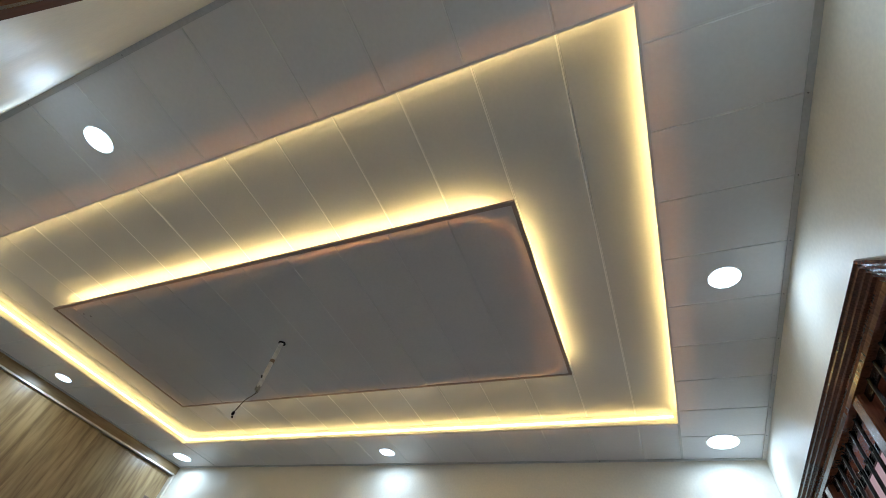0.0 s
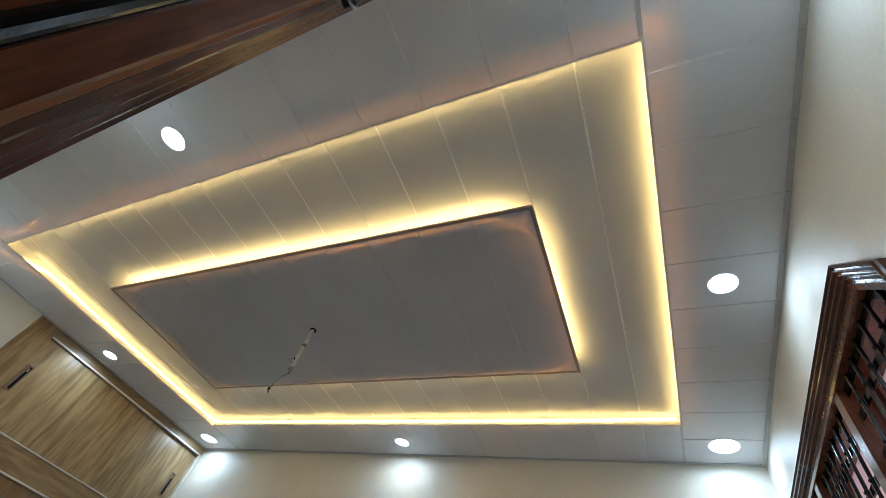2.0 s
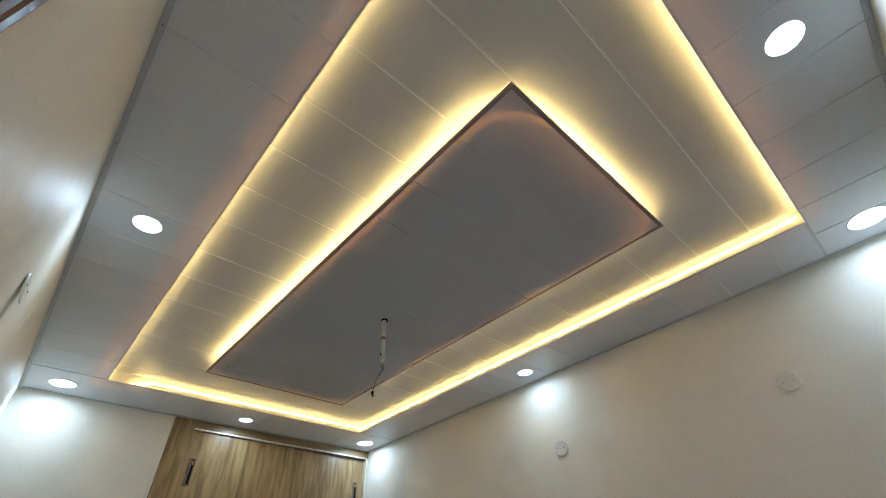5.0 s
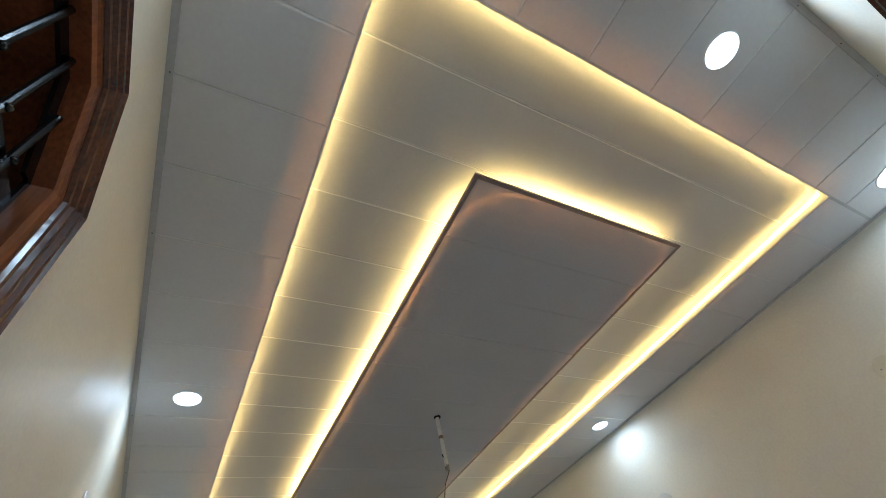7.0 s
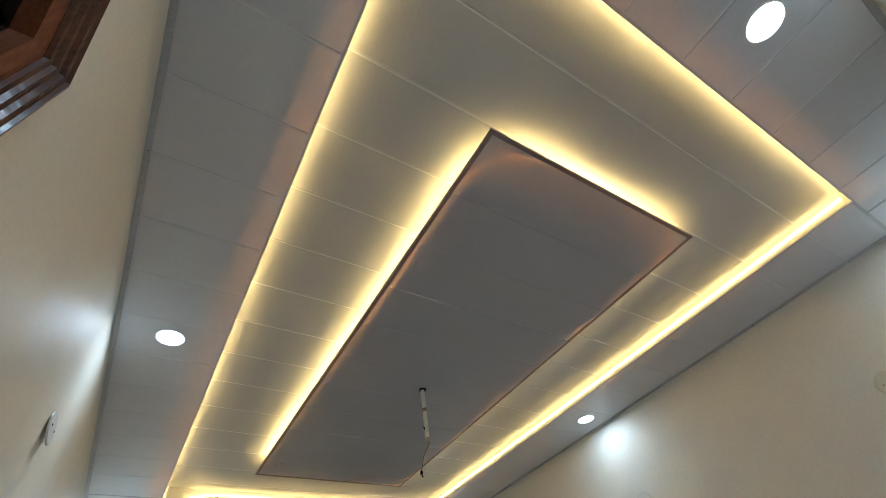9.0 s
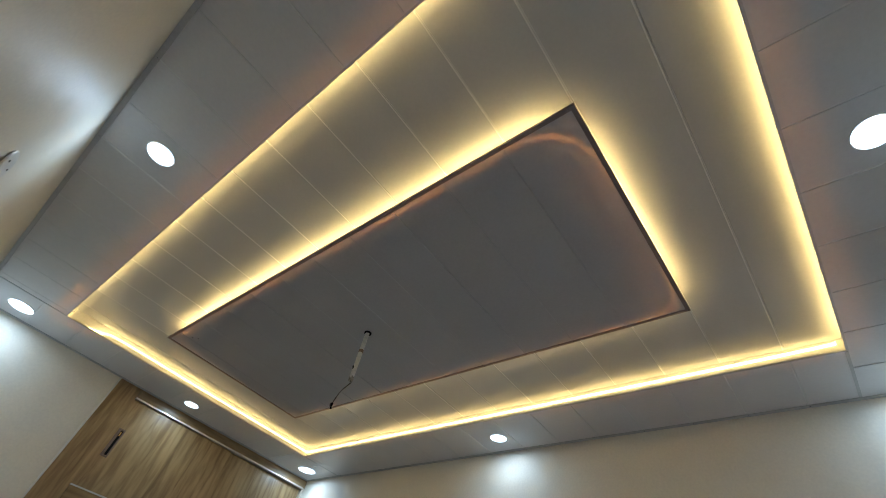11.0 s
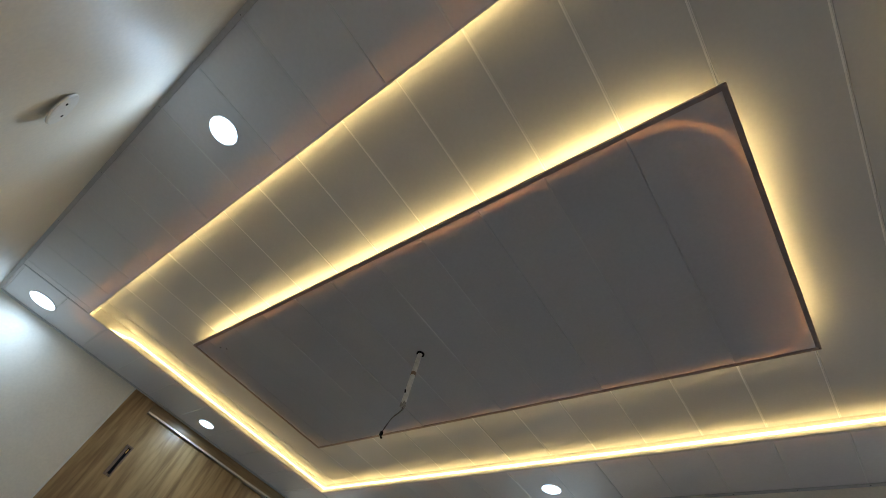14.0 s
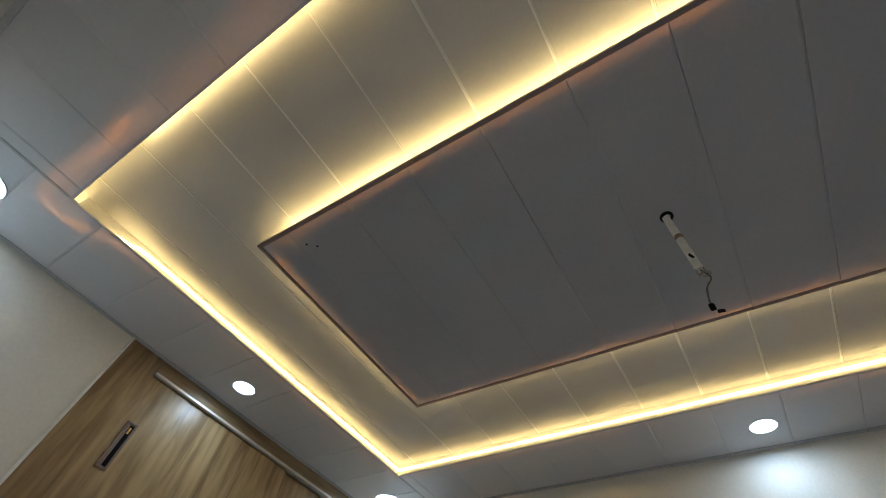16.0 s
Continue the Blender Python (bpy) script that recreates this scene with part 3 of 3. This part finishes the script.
def track(z):
    bm = boxed(XF - 0.012, D0, z - 0.011, XF + 0.008, D1, z, bevel=0.0015)
    box(bm, XF - 0.055, D0, z - 0.004, XF - 0.012, D1, z)
    return part("track", bm, ALU, wardrobe, "bright aluminium sliding track")


def sliding_door(y0, y1, z0, z1, x, hy, hz, mat):
    door = part("door", boxed(x - 0.018, y0, z0, x, y1, z1, bevel=0.0012), mat, wardrobe)
    h = 0.185
    k = 0.023
    poly = [(hy - k, hz - h / 2), (hy + k, hz - h / 2), (hy + k, hz + h / 2), (hy - k, hz + h / 2)]
    prof = [(0, 0.0002), (0, 0.003), (0.003, 0.004), (0.008, 0.004), (0.010, 0.0008), (0.010, 0.0002)]
    handle = part("handle", swept_frame(bmesh.new(), poly, prof, lambda u, v, w: (x + w, u, v)), BRONZE, door, "brown-grey metal flush handle")
    part("finger_slot", boxed(x + 0.0002, hy - 0.004, hz - h / 2 + 0.012, x + 0.0012, hy + 0.0128, hz + h / 2 - 0.012), BLACK, door, "dark finger slot")
    part("handle_plate", boxed(x + 0.0002, hy - 0.0128, hz - h / 2 + 0.010, x + 0.0022, hy - 0.004, hz + h / 2 - 0.010), BRONZE, door)
    part("lock_tongue", boxed(x + 0.0003, hy - 0.0005, hz + h / 2 - 0.045, x + 0.0026, hy + 0.0075, hz + h / 2 - 0.020, bevel=0.0006), BRASS, door, "small brass lock tongue")
    return door


track(2.683)
sliding_door(D0 + 0.001, 1.985, 2.103, 2.670, XF - 0.014, 1.197, 2.383, OAK)
sliding_door(1.965, D1, 2.103, 2.670, XF - 0.037, 2.655, 2.380, OAK)
part("lower_bead", boxed(XF - 0.055, D0, 2.092, XF + 0.004, D1, 2.100), CARCASS, wardrobe, "thin pale edge strip")
part("middle_rail", boxed(XF - 0.06, D0, 1.945, XF, D1, 2.0915, bevel=0.001), OAK_FLAT, wardrobe, "oak laminate cross strip")
track(1.943)
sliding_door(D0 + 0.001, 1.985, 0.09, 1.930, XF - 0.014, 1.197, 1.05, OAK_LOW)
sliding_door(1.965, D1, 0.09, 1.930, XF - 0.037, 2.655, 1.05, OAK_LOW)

# ---- fan rod stub with hanging wire ----
FX, FY = -1.555, 1.423
fan = thing("fan_rod", (FX, FY, 2.49), "white fan down-rod stub with hook and loose wire", "fan rod")
bm = bmesh.new()
lathe(bm, [(0.019, 0.0), (0.019, -0.005), (0.017, -0.007), (0.012, -0.007), (0.012, 0.0)], Matrix.Translation((FX, FY, ZI - 0.0004)), 20)
part("collar", bm, BLACK, fan, "black rubber collar round the hole", True)
bm = rod(bmesh.new(), (FX, FY, 2.508), (FX - 0.004, FY, 2.82), 0.0105, 18)
pipe = part("pipe", bm, WHITE_PIPE, fan, "white enamelled pipe", True)
part("joint_band", rod(bmesh.new(), (FX - 0.0012, FY, 2.645), (FX - 0.0014, FY, 2.662), 0.0117, 18), RUST, pipe, "brown tape band", True)
part("bolt_hole", rod(bmesh.new(), (FX - 0.004, FY - 0.0112, 2.565), (FX + 0.001, FY - 0.0095, 2.548), 0.0035, 10), BLACK, pipe)
bm = bmesh.new()
for s in (-1, 1):
    box(bm, FX + s * 0.0085 - 0.002, FY - 0.006, 2.488, FX + s * 0.0085 + 0.001, FY + 0.006, 2.512)
part("clevis", bm, STEEL, fan, "dull steel fork")
bm = bmesh.new()
tube(bm, [(FX + 0.006 + 0.011 * math.cos(a), FY, 2.490 + 0.008 * math.sin(a)) for a in (2 * math.pi * k / 12 for k in range(13))], 0.0032, 6, 3)
part("ring", bm, STEEL, fan, "dull steel ring", True)
bm = bmesh.new()
tube(bm, [(FX, FY, 2.51), (FX + 0.010, FY - 0.004, 2.475), (FX + 0.006, FY - 0.012, 2.452), (FX - 0.008, FY - 0.02, 2.43), (FX - 0.02, FY - 0.030, 2.385), (FX - 0.023, FY - 0.034, 2.36)], 0.0017, 6)
tube(bm, [(FX, FY, 2.51), (FX + 0.013, FY + 0.002, 2.482), (FX + 0.003, FY - 0.010, 2.45), (FX - 0.013, FY - 0.022, 2.42), (FX - 0.022, FY - 0.028, 2.38), (FX - 0.026, FY - 0.034, 2.36)], 0.0015, 6)
part("wire", bm, WIRE, fan, "twisted grey wires", True)
bm = boxed(FX - 0.030, FY - 0.039, 2.343, FX - 0.018, FY - 0.030, 2.360, bevel=0.003)
rod(bm, (FX - 0.018, FY - 0.035, 2.335), (FX - 0.008, FY - 0.040, 2.328), 0.004, 8)
part("connector", bm, BLACK, fan, "black taped wire end")


# ---- round cover plates ----
def cover_plate(at, normal, mat, label, tilt=0.0, lift=0.0):
    ob = thing("cover_plate", at, label, "cover plate")
    m = Matrix.Translation(at) @ Vector(normal).to_track_quat("Z", "Y").to_matrix().to_4x4() @ Matrix.Translation((0, 0, lift)) @ pose(0, 0, 0, tilt, tilt * 0.6, 0)
    bm = bmesh.new()
    rings = lathe(bm, [(0.046, -0.002), (0.047, 0.001), (0.044, 0.0035), (0.02, 0.0042)], m, 36)
    bm.faces.new(rings[-1])
    bm.faces.new(rings[0][::-1])
    bmesh.ops.recalc_face_normals(bm, faces=bm.faces[:])
    part("disc", bm, mat, ob, smooth=True)
    for s in (-1, 1):
        part("screw", rod(bmesh.new(), m @ Vector((s * 0.022, 0, 0.0038)), m @ Vector((s * 0.022, 0, 0.0052)), 0.0035, 10), BLACK if mat is PLATE else STEEL, ob, "dark screw hole")
    return ob


cover_plate((-1.392, YN + 0.002, 2.287), (0, 1, 0), PLATE, "white round cover plate standing off the wall", -9, 0.008)
cover_plate((-1.446, YF - 0.002, 2.268), (0, -1, 0), PLATE, "white round cover plate on the cream wall", 4, 0.004)
cover_plate((-0.143, YF - 0.002, 2.262), (0, -1, 0), PLATE_PAINTED, "cream painted round cover plate on the wall", 0, 0.001)

# two small screw holes in the hanging panel
for x, y in ((-2.631, 0.971), (-2.602, 0.995)):
    ob = thing("screw_hole", (x, y, ZI - 0.001), "small dark screw hole in the hanging panel", "hole", "holes in the hanging panel")
    part("cap", rod(bmesh.new(), (x, y, ZI - 0.0012), (x, y, ZI + 0.002), 0.0038, 10), BLACK, ob)
